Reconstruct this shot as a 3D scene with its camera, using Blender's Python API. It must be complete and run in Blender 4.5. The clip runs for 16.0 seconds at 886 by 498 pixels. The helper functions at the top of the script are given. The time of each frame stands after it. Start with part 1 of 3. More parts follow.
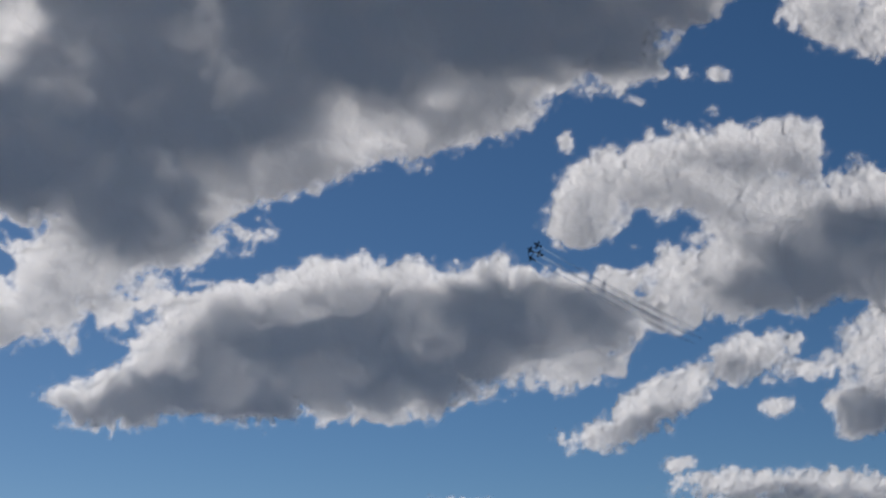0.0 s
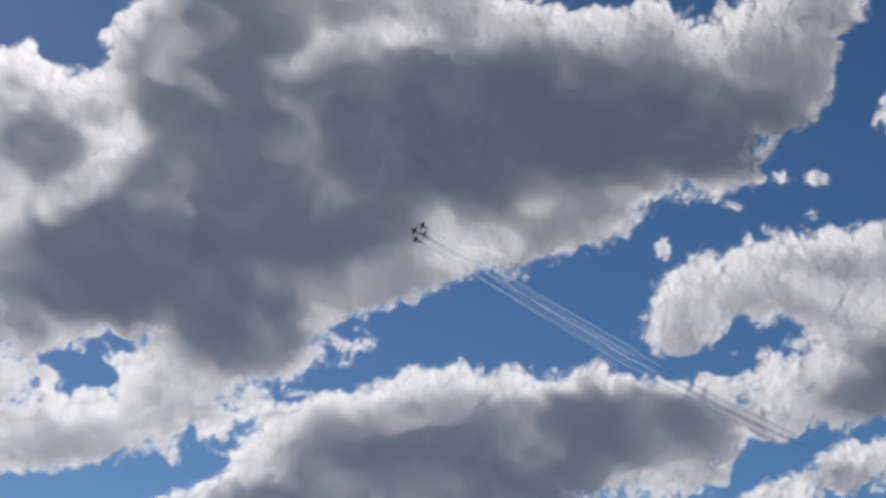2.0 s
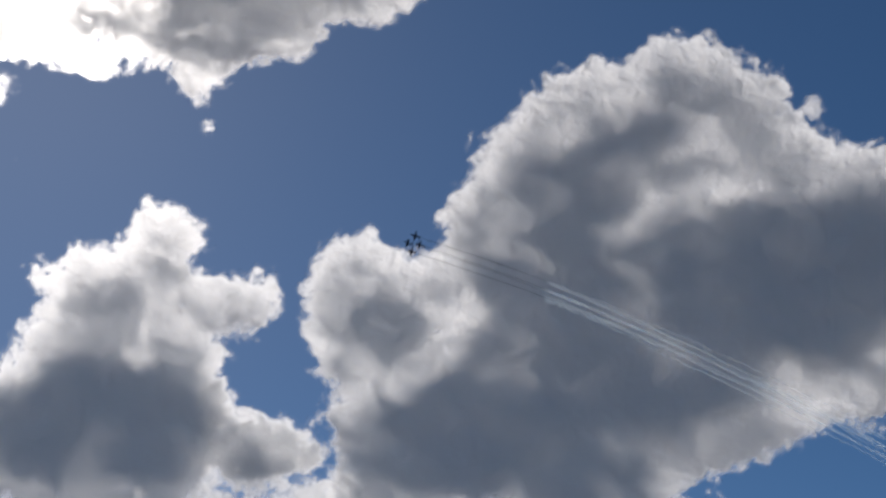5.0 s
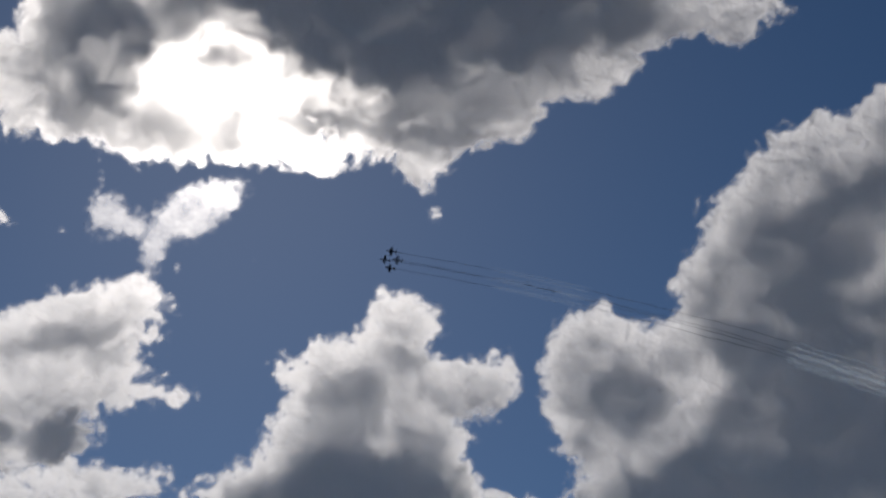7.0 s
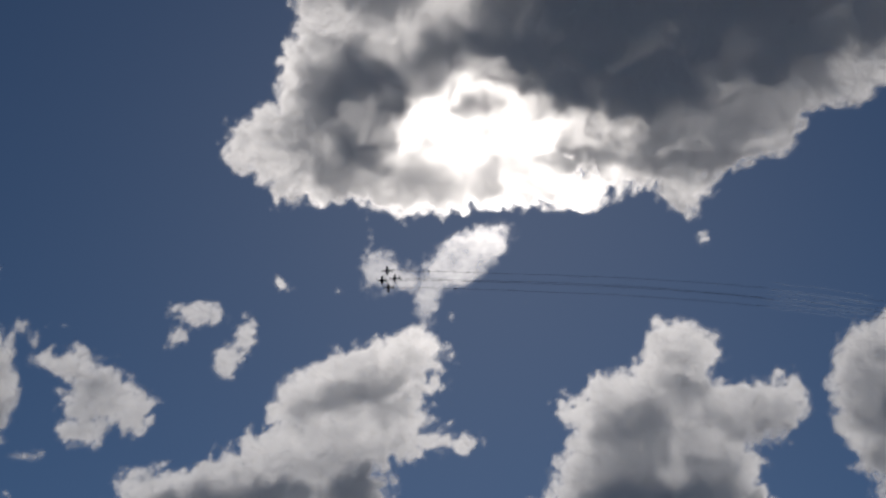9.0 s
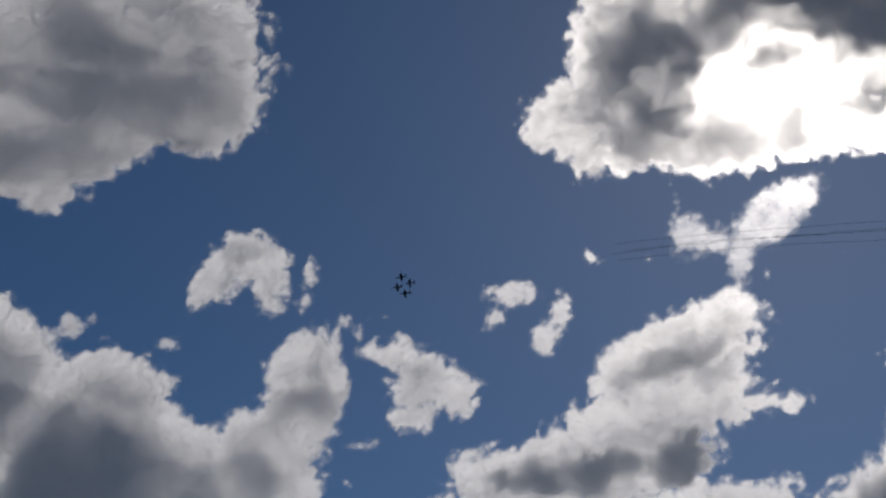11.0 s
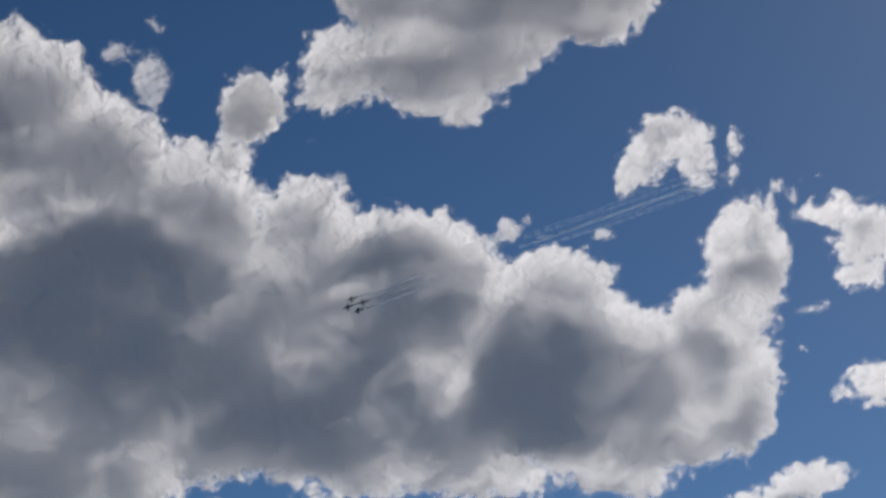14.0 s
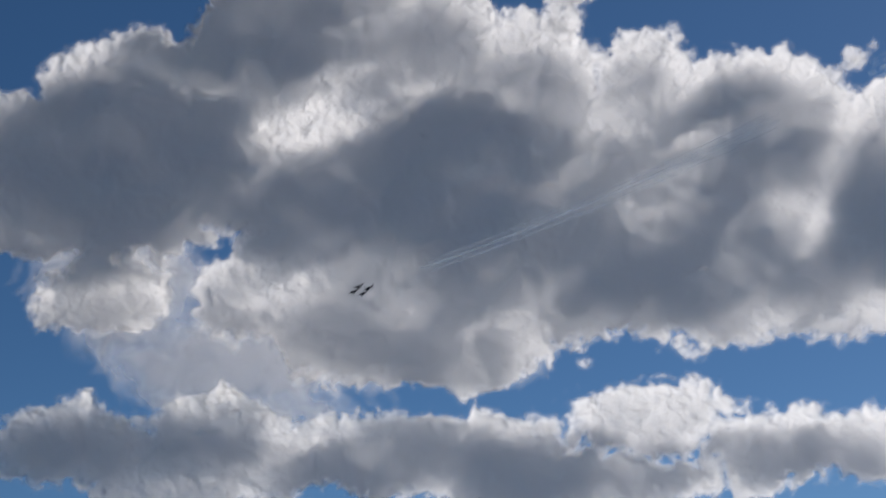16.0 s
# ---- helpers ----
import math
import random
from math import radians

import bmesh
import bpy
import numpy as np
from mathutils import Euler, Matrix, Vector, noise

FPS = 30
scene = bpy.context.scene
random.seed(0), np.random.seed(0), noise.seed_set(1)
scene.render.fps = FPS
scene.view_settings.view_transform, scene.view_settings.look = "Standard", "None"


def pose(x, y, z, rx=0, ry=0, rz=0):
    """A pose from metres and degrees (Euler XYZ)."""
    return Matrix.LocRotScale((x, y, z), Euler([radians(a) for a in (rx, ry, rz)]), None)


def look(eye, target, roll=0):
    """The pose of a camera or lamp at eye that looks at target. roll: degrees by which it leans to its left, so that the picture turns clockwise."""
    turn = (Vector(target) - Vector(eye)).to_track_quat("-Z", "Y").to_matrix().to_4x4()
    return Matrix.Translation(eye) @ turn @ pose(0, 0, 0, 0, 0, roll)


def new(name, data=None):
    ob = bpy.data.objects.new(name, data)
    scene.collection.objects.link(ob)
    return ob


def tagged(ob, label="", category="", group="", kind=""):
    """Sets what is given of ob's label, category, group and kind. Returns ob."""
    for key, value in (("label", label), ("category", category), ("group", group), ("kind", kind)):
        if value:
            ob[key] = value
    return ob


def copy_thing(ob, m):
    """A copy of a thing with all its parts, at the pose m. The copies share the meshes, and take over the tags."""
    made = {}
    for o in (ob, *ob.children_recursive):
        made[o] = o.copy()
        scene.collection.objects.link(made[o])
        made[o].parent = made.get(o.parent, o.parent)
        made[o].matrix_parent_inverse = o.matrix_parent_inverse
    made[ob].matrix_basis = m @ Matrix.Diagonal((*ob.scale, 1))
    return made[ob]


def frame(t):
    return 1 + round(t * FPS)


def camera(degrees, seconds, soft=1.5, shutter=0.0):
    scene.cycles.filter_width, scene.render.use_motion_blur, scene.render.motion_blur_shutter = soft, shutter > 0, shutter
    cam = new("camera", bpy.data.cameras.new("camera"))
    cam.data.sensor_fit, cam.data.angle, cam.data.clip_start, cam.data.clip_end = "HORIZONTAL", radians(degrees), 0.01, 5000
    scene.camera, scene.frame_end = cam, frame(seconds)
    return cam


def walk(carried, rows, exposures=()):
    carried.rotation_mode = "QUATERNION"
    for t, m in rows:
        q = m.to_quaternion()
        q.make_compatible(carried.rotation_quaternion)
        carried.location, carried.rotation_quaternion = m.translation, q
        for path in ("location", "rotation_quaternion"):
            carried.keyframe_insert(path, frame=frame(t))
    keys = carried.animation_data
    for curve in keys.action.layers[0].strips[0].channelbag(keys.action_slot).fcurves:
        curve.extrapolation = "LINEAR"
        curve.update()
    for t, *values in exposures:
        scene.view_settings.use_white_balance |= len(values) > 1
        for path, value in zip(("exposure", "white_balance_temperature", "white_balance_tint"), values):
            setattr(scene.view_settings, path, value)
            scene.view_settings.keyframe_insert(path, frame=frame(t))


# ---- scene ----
# The camera: a hand-held zoom from one spot on the ground, panning after the jets.
cam = camera(32.0, 16.0, soft=3.1)
EYE = (0.0, 0.0, 1.6)
PAN = [  # seconds, tilt up, roll, turn to the left
    (0, 14.80, 0.76, 0.20),
    (0.5, 15.43, 0.78, 1.13),
    (1, 16.50, 0.66, 1.75),
    (1.5, 17.81, 0.56, 2.67),
    (2, 18.86, 0.33, 3.83),
    (2.5, 20.21, 0.12, 5.51),
    (3, 21.49, -0.12, 7.78),
    (3.5, 22.41, -0.21, 9.92),
    (4, 23.18, -0.18, 12.34),
    (4.5, 24.04, -0.17, 14.87),
    (4.7, 24.43, -0.44, 15.65),
    (5.3, 25.45, -0.47, 18.35),
    (5.9, 26.38, -0.50, 21.15),
    (6.4, 27.05, -0.52, 23.55),
    (6.8, 27.47, -0.54, 25.58),
    (7, 27.72, -0.55, 26.50),
    (7.5, 28.25, -0.43, 29.34),
    (8, 28.60, -0.24, 32.34),
    (8.2, 28.76, -0.05, 33.72),
    (8.8, 28.96, -0.16, 36.92),
    (9.4, 28.97, -0.27, 40.17),
    (9.9, 28.83, -0.36, 42.95),
    (10.3, 29.14, -0.43, 45.04),
    (10.5, 28.50, -0.47, 46.41),
    (11, 27.88, -0.76, 50.58),
    (11.5, 27.35, -0.46, 53.99),
    (12, 26.91, -0.09, 56.79),
    (12.5, 26.47, -0.21, 59.14),
    (13, 25.84, -0.30, 61.70),
    (13.5, 24.71, -0.18, 64.83),
    (14, 23.42, 0.22, 68.52),
    (14.5, 22.05, -0.12, 71.78),
    (15, 21.21, 0.12, 75.36),
    (15.5, 20.18, 0.89, 79.33),
    (16, 18.43, 1.69, 82.81),
]
EXPOSURES = [(0, -0.22, 6200, 7), (2.5, 0.1, 6200, 7), (4.5, -0.1, 6200, 7), (7, -0.6, 6200, 7), (8.2, -0.95, 6200, 7), (10.4, -0.86, 6200, 7), (11, -0.68, 6200, 7), (12.5, -0.22, 6200, 7), (14, -0.16, 6200, 7), (15.2, -0.1, 6200, 7), (16, 0.07, 6200, 7)]   # seconds, stops, kelvin, tint
walk(cam, [(t, pose(*EYE, 90 + tilt, roll, turn)) for t, tilt, roll, turn in PAN], EXPOSURES)

# World and sun: afternoon sun behind the broken clouds.
SUN_AZ, SUN_EL = -36.2, 33.4          # degrees clockwise from +y, degrees up
world = bpy.data.worlds.new("sky")
scene.world = world
world.use_nodes = True
sky = world.node_tree.nodes.new("ShaderNodeTexSky")
sky.sky_type = "NISHITA"
sky.sun_disc = False
sky.sun_elevation = radians(SUN_EL)
sky.sun_rotation = radians(SUN_AZ)
sky.air_density, sky.dust_density, sky.ozone_density = 0.62, 0.125, 3.6
back = world.node_tree.nodes["Background"]
back.inputs["Strength"].default_value = 0.055
clean = world.node_tree.nodes.new("ShaderNodeHueSaturation")     # clear, dry air: a deeper blue
clean.inputs["Hue"].default_value = 0.498
clean.inputs["Saturation"].default_value = 1.12
world.node_tree.links.new(sky.outputs[0], clean.inputs["Color"])
world.node_tree.links.new(clean.outputs[0], back.inputs["Color"])


def heading(az, el):
    a, e = radians(az), radians(el)
    return Vector((math.sin(a) * math.cos(e), math.cos(a) * math.cos(e), math.sin(e)))


sun = new("sun", bpy.data.lights.new("sun", "SUN"))
sun.data.energy, sun.data.angle, sun.data.color = 5.0, radians(0.53), (1.0, 0.882, 0.795)
sun.matrix_world = look(heading(SUN_AZ, SUN_EL) * 3000, (0, 0, 0))


# ---- materials ----
def material(name):
    m = bpy.data.materials.new(name)
    m.use_nodes = True
    m.node_tree.nodes.clear()
    return m, m.node_tree.nodes, m.node_tree.links


def node(nodes, kind, **values):
    n = nodes.new(kind)
    for key, value in values.items():
        n.inputs[key.replace("_", " ")].default_value = value
    return n


def calc(nodes, links, op, a, b=None, c=None, clamp=False):
    n = nodes.new("ShaderNodeMath")
    n.operation, n.use_clamp = op, clamp
    for i, v in enumerate((a, b, c)):
        if v is None:
            continue
        if isinstance(v, (int, float)):
            n.inputs[i].default_value = v
        else:
            links.new(v, n.inputs[i])
    return n.outputs[0]


def cloud_material():
    """Water droplets: white, scattering, as opaque as the cloud is dense; the deeper it is, the less light soaks through."""
    m, nodes, links = material("cloud_droplets")
    out = node(nodes, "ShaderNodeOutputMaterial")
    dens, deep = nodes.new("ShaderNodeAttribute"), nodes.new("ShaderNodeAttribute")
    dens.attribute_name, deep.attribute_name = "droplets", "depth"
    place = nodes.new("ShaderNodeNewGeometry")
    wisp = node(nodes, "ShaderNodeTexNoise", Scale=0.03, Detail=7.0, Roughness=0.62)
    soft = node(nodes, "ShaderNodeTexNoise", Scale=0.008, Detail=4.0, Roughness=0.5)
    lie = nodes.new("ShaderNodeAttribute")
    lie.attribute_name = "spread"
    links.new(lie.outputs["Vector"], wisp.inputs["Vector"])
    links.new(place.outputs["Position"], soft.inputs["Vector"])
    grain = calc(nodes, links, "SUBTRACT", wisp.outputs["Fac"], 0.5)
    calm = calc(nodes, links, "EXPONENT", calc(nodes, links, "MULTIPLY", deep.outputs["Fac"], -2.5))
    d = calc(nodes, links, "MULTIPLY_ADD", grain, calc(nodes, links, "MULTIPLY", calc(nodes, links, "MINIMUM", dens.outputs["Fac"], 0.8), calc(nodes, links, "MULTIPLY", calm, 2.8)), dens.outputs["Fac"])
    d = calc(nodes, links, "MAXIMUM", d, 0.0)
    clear = calc(nodes, links, "EXPONENT", calc(nodes, links, "MULTIPLY", d, -1.0))
    # heaps of many sizes; light that soaks through has come in by the far side, whose heaps mirror the near ones
    stir = node(nodes, "ShaderNodeTexNoise", Scale=0.035, Detail=3.0, Roughness=0.5)
    links.new(lie.outputs["Vector"], stir.inputs["Vector"])
    sway = nodes.new("ShaderNodeVectorMath")
    sway.operation = "MULTIPLY_ADD"
    links.new(stir.outputs["Color"], sway.inputs[0])
    sway.inputs[1].default_value = (34, 34, 34)
    links.new(lie.outputs["Vector"], sway.inputs[2])
    heaps = nodes.new("ShaderNodeTexVoronoi")
    heaps.feature = "SMOOTH_F1"
    for key, value in (("Scale", 0.02), ("Detail", 2.2), ("Roughness", 0.46), ("Lacunarity", 2.2), ("Smoothness", 0.75)):
        heaps.inputs[key].default_value = value
    links.new(sway.outputs[0], heaps.inputs["Vector"])
    height = calc(nodes, links, "SUBTRACT", 1.0, heaps.outputs["Distance"])
    bump = node(nodes, "ShaderNodeBump", Strength=0.14, Distance=30.0)
    links.new(height, bump.inputs["Height"])
    far_bump = node(nodes, "ShaderNodeBump", Strength=0.7, Distance=34.0)
    far_bump.invert = True
    links.new(height, far_bump.inputs["Height"])
    reflect = node(nodes, "ShaderNodeBsdfDiffuse", Color=(0.88, 0.88, 0.88, 1))
    soak = node(nodes, "ShaderNodeBsdfTranslucent", Color=(0.92, 0.92, 0.92, 1))
    forward = node(nodes, "ShaderNodeBsdfRefraction", Color=(0.95, 0.95, 0.95, 1), Roughness=1.0, IOR=1.06)
    links.new(bump.outputs["Normal"], reflect.inputs["Normal"])
    links.new(far_bump.outputs["Normal"], soak.inputs["Normal"])
    wide = node(nodes, "ShaderNodeBsdfRefraction", Color=(0.95, 0.95, 0.95, 1), Roughness=1.0, IOR=1.22)
    ring = node(nodes, "ShaderNodeMixShader", Fac=0.045)
    links.new(soak.outputs[0], ring.inputs[1])
    links.new(wide.outputs[0], ring.inputs[2])
    spread = node(nodes, "ShaderNodeMixShader", Fac=0.045)
    links.new(ring.outputs[0], spread.inputs[1])
    links.new(forward.outputs[0], spread.inputs[2])
    depth = calc(nodes, links, "MULTIPLY", deep.outputs["Fac"], calc(nodes, links, "MULTIPLY_ADD", soft.outputs["Fac"], 0.7, 0.65))
    through_it = calc(nodes, links, "MULTIPLY_ADD", calc(nodes, links, "EXPONENT", calc(nodes, links, "MULTIPLY", depth, -1.2)), 0.64, 0.012)
    body = node(nodes, "ShaderNodeMixShader")
    links.new(through_it, body.inputs[0])
    links.new(reflect.outputs[0], body.inputs[1])
    links.new(spread.outputs[0], body.inputs[2])
    thin = nodes.new("ShaderNodeBsdfTransparent")
    mix = nodes.new("ShaderNodeMixShader")
    links.new(clear, mix.inputs[0])
    links.new(body.outputs[0], mix.inputs[1])
    links.new(thin.outputs[0], mix.inputs[2])
    links.new(mix.outputs[0], out.inputs["Surface"])
    return m


def paint_material(name, colour, rough, metal=0.0, grime=0.35):
    m, nodes, links = material(name)
    out = node(nodes, "ShaderNodeOutputMaterial")
    p = node(nodes, "ShaderNodeBsdfPrincipled", Roughness=rough, Metallic=metal, Specular_IOR_Level=0.2)
    co = nodes.new("ShaderNodeTexCoord")
    a = node(nodes, "ShaderNodeTexNoise", Scale=1.4, Detail=5.0)
    b = node(nodes, "ShaderNodeTexNoise", Scale=14.0, Detail=3.0)
    for n in (a, b):
        links.new(co.outputs["Object"], n.inputs["Vector"])
    mixed = calc(nodes, links, "MULTIPLY", a.outputs["Fac"], b.outputs["Fac"])
    ramp = nodes.new("ShaderNodeMix")
    ramp.data_type = "RGBA"
    ramp.inputs[6].default_value = (*[c * (1 - grime) for c in colour], 1)
    ramp.inputs[7].default_value = (*colour, 1)
    links.new(calc(nodes, links, "MULTIPLY", mixed, 2.6, clamp=True), ramp.inputs[0])
    links.new(ramp.outputs[2], p.inputs["Base Color"])
    bump = node(nodes, "ShaderNodeBump", Strength=0.15, Distance=0.01)
    links.new(b.outputs["Fac"], bump.inputs["Height"])
    links.new(bump.outputs["Normal"], p.inputs["Normal"])
    links.new(p.outputs[0], out.inputs["Surface"])
    return m


# Bluish reflector below the clouds, never in view; its tint colours their undersides.
def bounce_material():
    m, nodes, links = material("blue_bounce_sheet")
    out = node(nodes, "ShaderNodeOutputMaterial")
    p = node(nodes, "ShaderNodeBsdfPrincipled", Roughness=0.35)
    place = nodes.new("ShaderNodeNewGeometry")
    a = node(nodes, "ShaderNodeTexNoise", Scale=0.006, Detail=8.0)
    b = node(nodes, "ShaderNodeTexNoise", Scale=3.0, Detail=5.0)
    for n in (a, b):
        links.new(place.outputs["Position"], n.inputs["Vector"])
    ramp = nodes.new("ShaderNodeValToRGB")
    ramp.color_ramp.elements[0].position, ramp.color_ramp.elements[0].color = 0.35, (0.070, 0.092, 0.158, 1)
    ramp.color_ramp.elements[1].position, ramp.color_ramp.elements[1].color = 0.65, (0.095, 0.125, 0.21, 1)
    links.new(a.outputs["Fac"], ramp.inputs[0])
    links.new(ramp.outputs[0], p.inputs["Base Color"])
    bump = node(nodes, "ShaderNodeBump", Strength=0.5, Distance=0.05)
    links.new(b.outputs["Fac"], bump.inputs["Height"])
    links.new(bump.outputs["Normal"], p.inputs["Normal"])
    links.new(p.outputs[0], out.inputs["Surface"])
    return m


CLOUD = cloud_material()
PAINT = paint_material("navy_jet_paint", (0.010, 0.012, 0.022), 0.55)
TRIM = paint_material("grey_jet_paint", (0.014, 0.016, 0.022), 0.55)
METAL = paint_material("burnt_exhaust_metal", (0.12, 0.11, 0.10), 0.45, 0.9)
GLASS = paint_material("dark_canopy_glass", (0.02, 0.025, 0.03), 0.06, 0.0, 0.1)
BOUNCE = bounce_material()


def smoke_material(name, colour, amount):
    """Thin oil smoke: light passes and scatters; ragged at its own small scale."""
    m, nodes, links = material(name)
    out = node(nodes, "ShaderNodeOutputMaterial")
    co = nodes.new("ShaderNodeTexCoord")
    info = nodes.new("ShaderNodeObjectInfo")
    shift = nodes.new("ShaderNodeVectorMath")
    shift.operation = "ADD"
    links.new(co.outputs["Object"], shift.inputs[0])
    links.new(calc(nodes, links, "MULTIPLY", info.outputs["Random"], 50.0), shift.inputs[1])
    rag = node(nodes, "ShaderNodeTexNoise", Scale=0.45, Detail=4.0)
    links.new(shift.outputs[0], rag.inputs["Vector"])
    fac = calc(nodes, links, "MULTIPLY", calc(nodes, links, "MULTIPLY_ADD", rag.outputs["Fac"], 1.4, 0.3), amount, clamp=True)
    a, b = node(nodes, "ShaderNodeBsdfDiffuse", Color=(*colour, 1)), node(nodes, "ShaderNodeBsdfTranslucent", Color=(*colour, 1))
    both, mix = node(nodes, "ShaderNodeMixShader", Fac=0.5), nodes.new("ShaderNodeMixShader")
    links.new(a.outputs[0], both.inputs[1])
    links.new(b.outputs[0], both.inputs[2])
    links.new(fac, mix.inputs[0])
    links.new(nodes.new("ShaderNodeBsdfTransparent").outputs[0], mix.inputs[1])
    links.new(both.outputs[0], mix.inputs[2])
    links.new(mix.outputs[0], out.inputs["Surface"])
    return m


SMOKE = smoke_material("white_display_smoke", (0.78, 0.91, 1.0), 0.135)
LATE_SMOKE = smoke_material("thin_display_smoke", (0.72, 0.87, 1.0), 0.06)
LINGERING = smoke_material("lingering_display_smoke", (0.76, 0.90, 1.0), 0.13)
OLD_SMOKE = smoke_material("spread_display_smoke", (0.80, 0.91, 1.0), 0.035)
SOOT = smoke_material("brown_engine_smoke", (0.08, 0.075, 0.07), 0.085)


# ---- ground: unseen sheet, added to bounce bluish light onto the clouds ----
def ground():
    bm = bmesh.new()
    bmesh.ops.create_grid(bm, x_segments=40, y_segments=40, size=6000)
    mesh = bpy.data.meshes.new("water")
    bm.to_mesh(mesh)
    bm.free()
    mesh.materials.append(BOUNCE)
    tagged(new("water", mesh), "unseen grey-blue ground sheet bouncing light up to the clouds", "water", kind="structure")


ground()


# ---- clouds ----
GRID = np.random.RandomState(7).uniform(0, 2 * np.pi, (256, 256))


def perlin(u, v):
    """Smooth gradient noise of about -1 to 1 over two arrays."""
    i, j = np.floor(u).astype(int), np.floor(v).astype(int)
    x, y = u - i, v - j
    fx, fy = x * x * x * (x * (x * 6 - 15) + 10), y * y * y * (y * (y * 6 - 15) + 10)

    def corner(a, b):
        g = GRID[(i + a) % 256, (j + b) % 256]
        return np.cos(g) * (x - a) + np.sin(g) * (y - b)
    lo = corner(0, 0) * (1 - fx) + corner(1, 0) * fx
    hi = corner(0, 1) * (1 - fx) + corner(1, 1) * fx
    return 1.5 * (lo * (1 - fy) + hi * fy)


def rough(u, v, octaves, gain=0.5):
    total, size = 0, 1.0
    for k in range(octaves):
        total = total + size * perlin(u * 2.03 ** k + 17.3 * k, v * 2.03 ** k + 5.7 * k)
        size *= gain
    return total


def billow(u, v, octaves, gain=0.5, crease=0.0):
    """Rounded heaps with sharp creases between them, 0 to about 1."""
    total, size, most = 0, 1.0, 0
    for k in range(octaves):
        n = perlin(u * 2.1 ** k + 31.7 * k, v * 2.1 ** k + 11.1 * k)
        total = total + size * (np.sqrt(n * n + crease * crease) - crease)
        most += size
        size *= gain
    return total / most * 1.6


def swell(x, lo, hi):
    t = np.clip((x - lo) / (hi - lo), 0, 1)
    return t * t * (3 - 2 * t)


BASE, FAR = 4000.0, 4650.0            # height of the cloud bases, farthest reach of the deck
STEP = 0.064                          # degrees between neighbouring vertices


def heap(blob, u, v, flat):
    az, el, rx, ry, turn = blob[:5]
    a = radians(turn)
    x, y = (u - az) * flat, v - el
    p, q = (x * math.cos(a) + y * math.sin(a)) / rx, (y * math.cos(a) - x * math.sin(a)) / ry
    return 1 - np.sqrt(p * p + q * q), min(rx, ry)


def islands(cell):
    """A number for each connected patch of cells."""
    mark = np.where(cell, np.arange(1, cell.size + 1).reshape(cell.shape), 0)
    while True:
        old = mark
        pad = np.pad(mark, 1)
        mark = np.max([pad[1 + j:pad.shape[0] - 1 + j, 1 + i:pad.shape[1] - 1 + i] for j in (-1, 0, 1) for i in (-1, 0, 1)], axis=0)
        mark = np.where(cell, mark, 0)
        for axis in (0, 1):           # hurry along the rows and columns
            for flip in (False, True):
                m = np.flip(mark, axis) if flip else mark
                c = np.flip(cell, axis) if flip else cell
                m = m if axis == 0 else m.T
                c = c if axis == 0 else c.T
                m = m.copy()
                for k in range(1, len(m)):
                    m[k] = np.where(c[k] & c[k - 1], np.maximum(m[k], m[k - 1]), m[k])
                m = m if axis == 0 else m.T
                mark = np.flip(m, axis) if flip else m
        if (mark == old).all():
            return mark


def skin(name, cell, layers, parent=None):
    """One closed mesh over a patch of cells: underside and top, sharing the rim."""
    lower, upper, low, high, depth, lie = layers
    nv, nu = low.shape
    use = np.zeros((nv, nu), bool)
    for dj, di in ((0, 0), (1, 0), (0, 1), (1, 1)):
        use[dj:nv - 1 + dj, di:nu - 1 + di] |= cell
    count = int(use.sum())
    index = np.full(use.shape, -1)
    index[use] = np.arange(count)
    ia, ib, ic, id_ = index[:-1, :-1][cell], index[:-1, 1:][cell], index[1:, 1:][cell], index[1:, :-1][cell]
    whole = np.zeros_like(use)
    whole[1:-1, 1:-1] = cell[:-1, :-1] & cell[1:, :-1] & cell[:-1, 1:] & cell[1:, 1:]
    inside = whole[use]
    twin = np.where(inside, np.cumsum(inside) - 1 + count, np.arange(count))
    faces = np.concatenate([np.stack([ia, ib, ic, id_], 1), twin[np.stack([id_, ic, ib, ia], 1)]])
    mesh = bpy.data.meshes.new(name)
    centre = lower[use].mean(0)
    verts = np.concatenate([lower[use], upper[use][inside]]) - centre
    mesh.vertices.add(len(verts))
    mesh.vertices.foreach_set("co", verts.astype(np.float32).ravel())
    mesh.loops.add(faces.size)
    mesh.loops.foreach_set("vertex_index", faces.astype(np.int32).ravel())
    mesh.polygons.add(len(faces))
    mesh.polygons.foreach_set("loop_start", np.arange(0, faces.size, 4, dtype=np.int32))
    mesh.polygons.foreach_set("use_smooth", np.ones(len(faces), dtype=bool))
    mesh.update(calc_edges=True)
    for title, a, b in (("droplets", low, high), ("depth", depth, depth)):
        value = mesh.attributes.new(title, "FLOAT", "POINT")
        value.data.foreach_set("value", np.concatenate([a[use], b[use][inside]]).astype(np.float32))
    value = mesh.attributes.new("spread", "FLOAT_VECTOR", "POINT")
    value.data.foreach_set("vector", np.concatenate([lie[use], lie[use][inside] + 500]).astype(np.float32).ravel())
    mesh.materials.append(CLOUD)
    ob = new(name, mesh)
    ob.location = centre
    if parent:
        ob.parent = parent
        ob.location = Vector(centre) - parent.location
    return ob


def r_of(blob):
    return min(blob[2], blob[3])


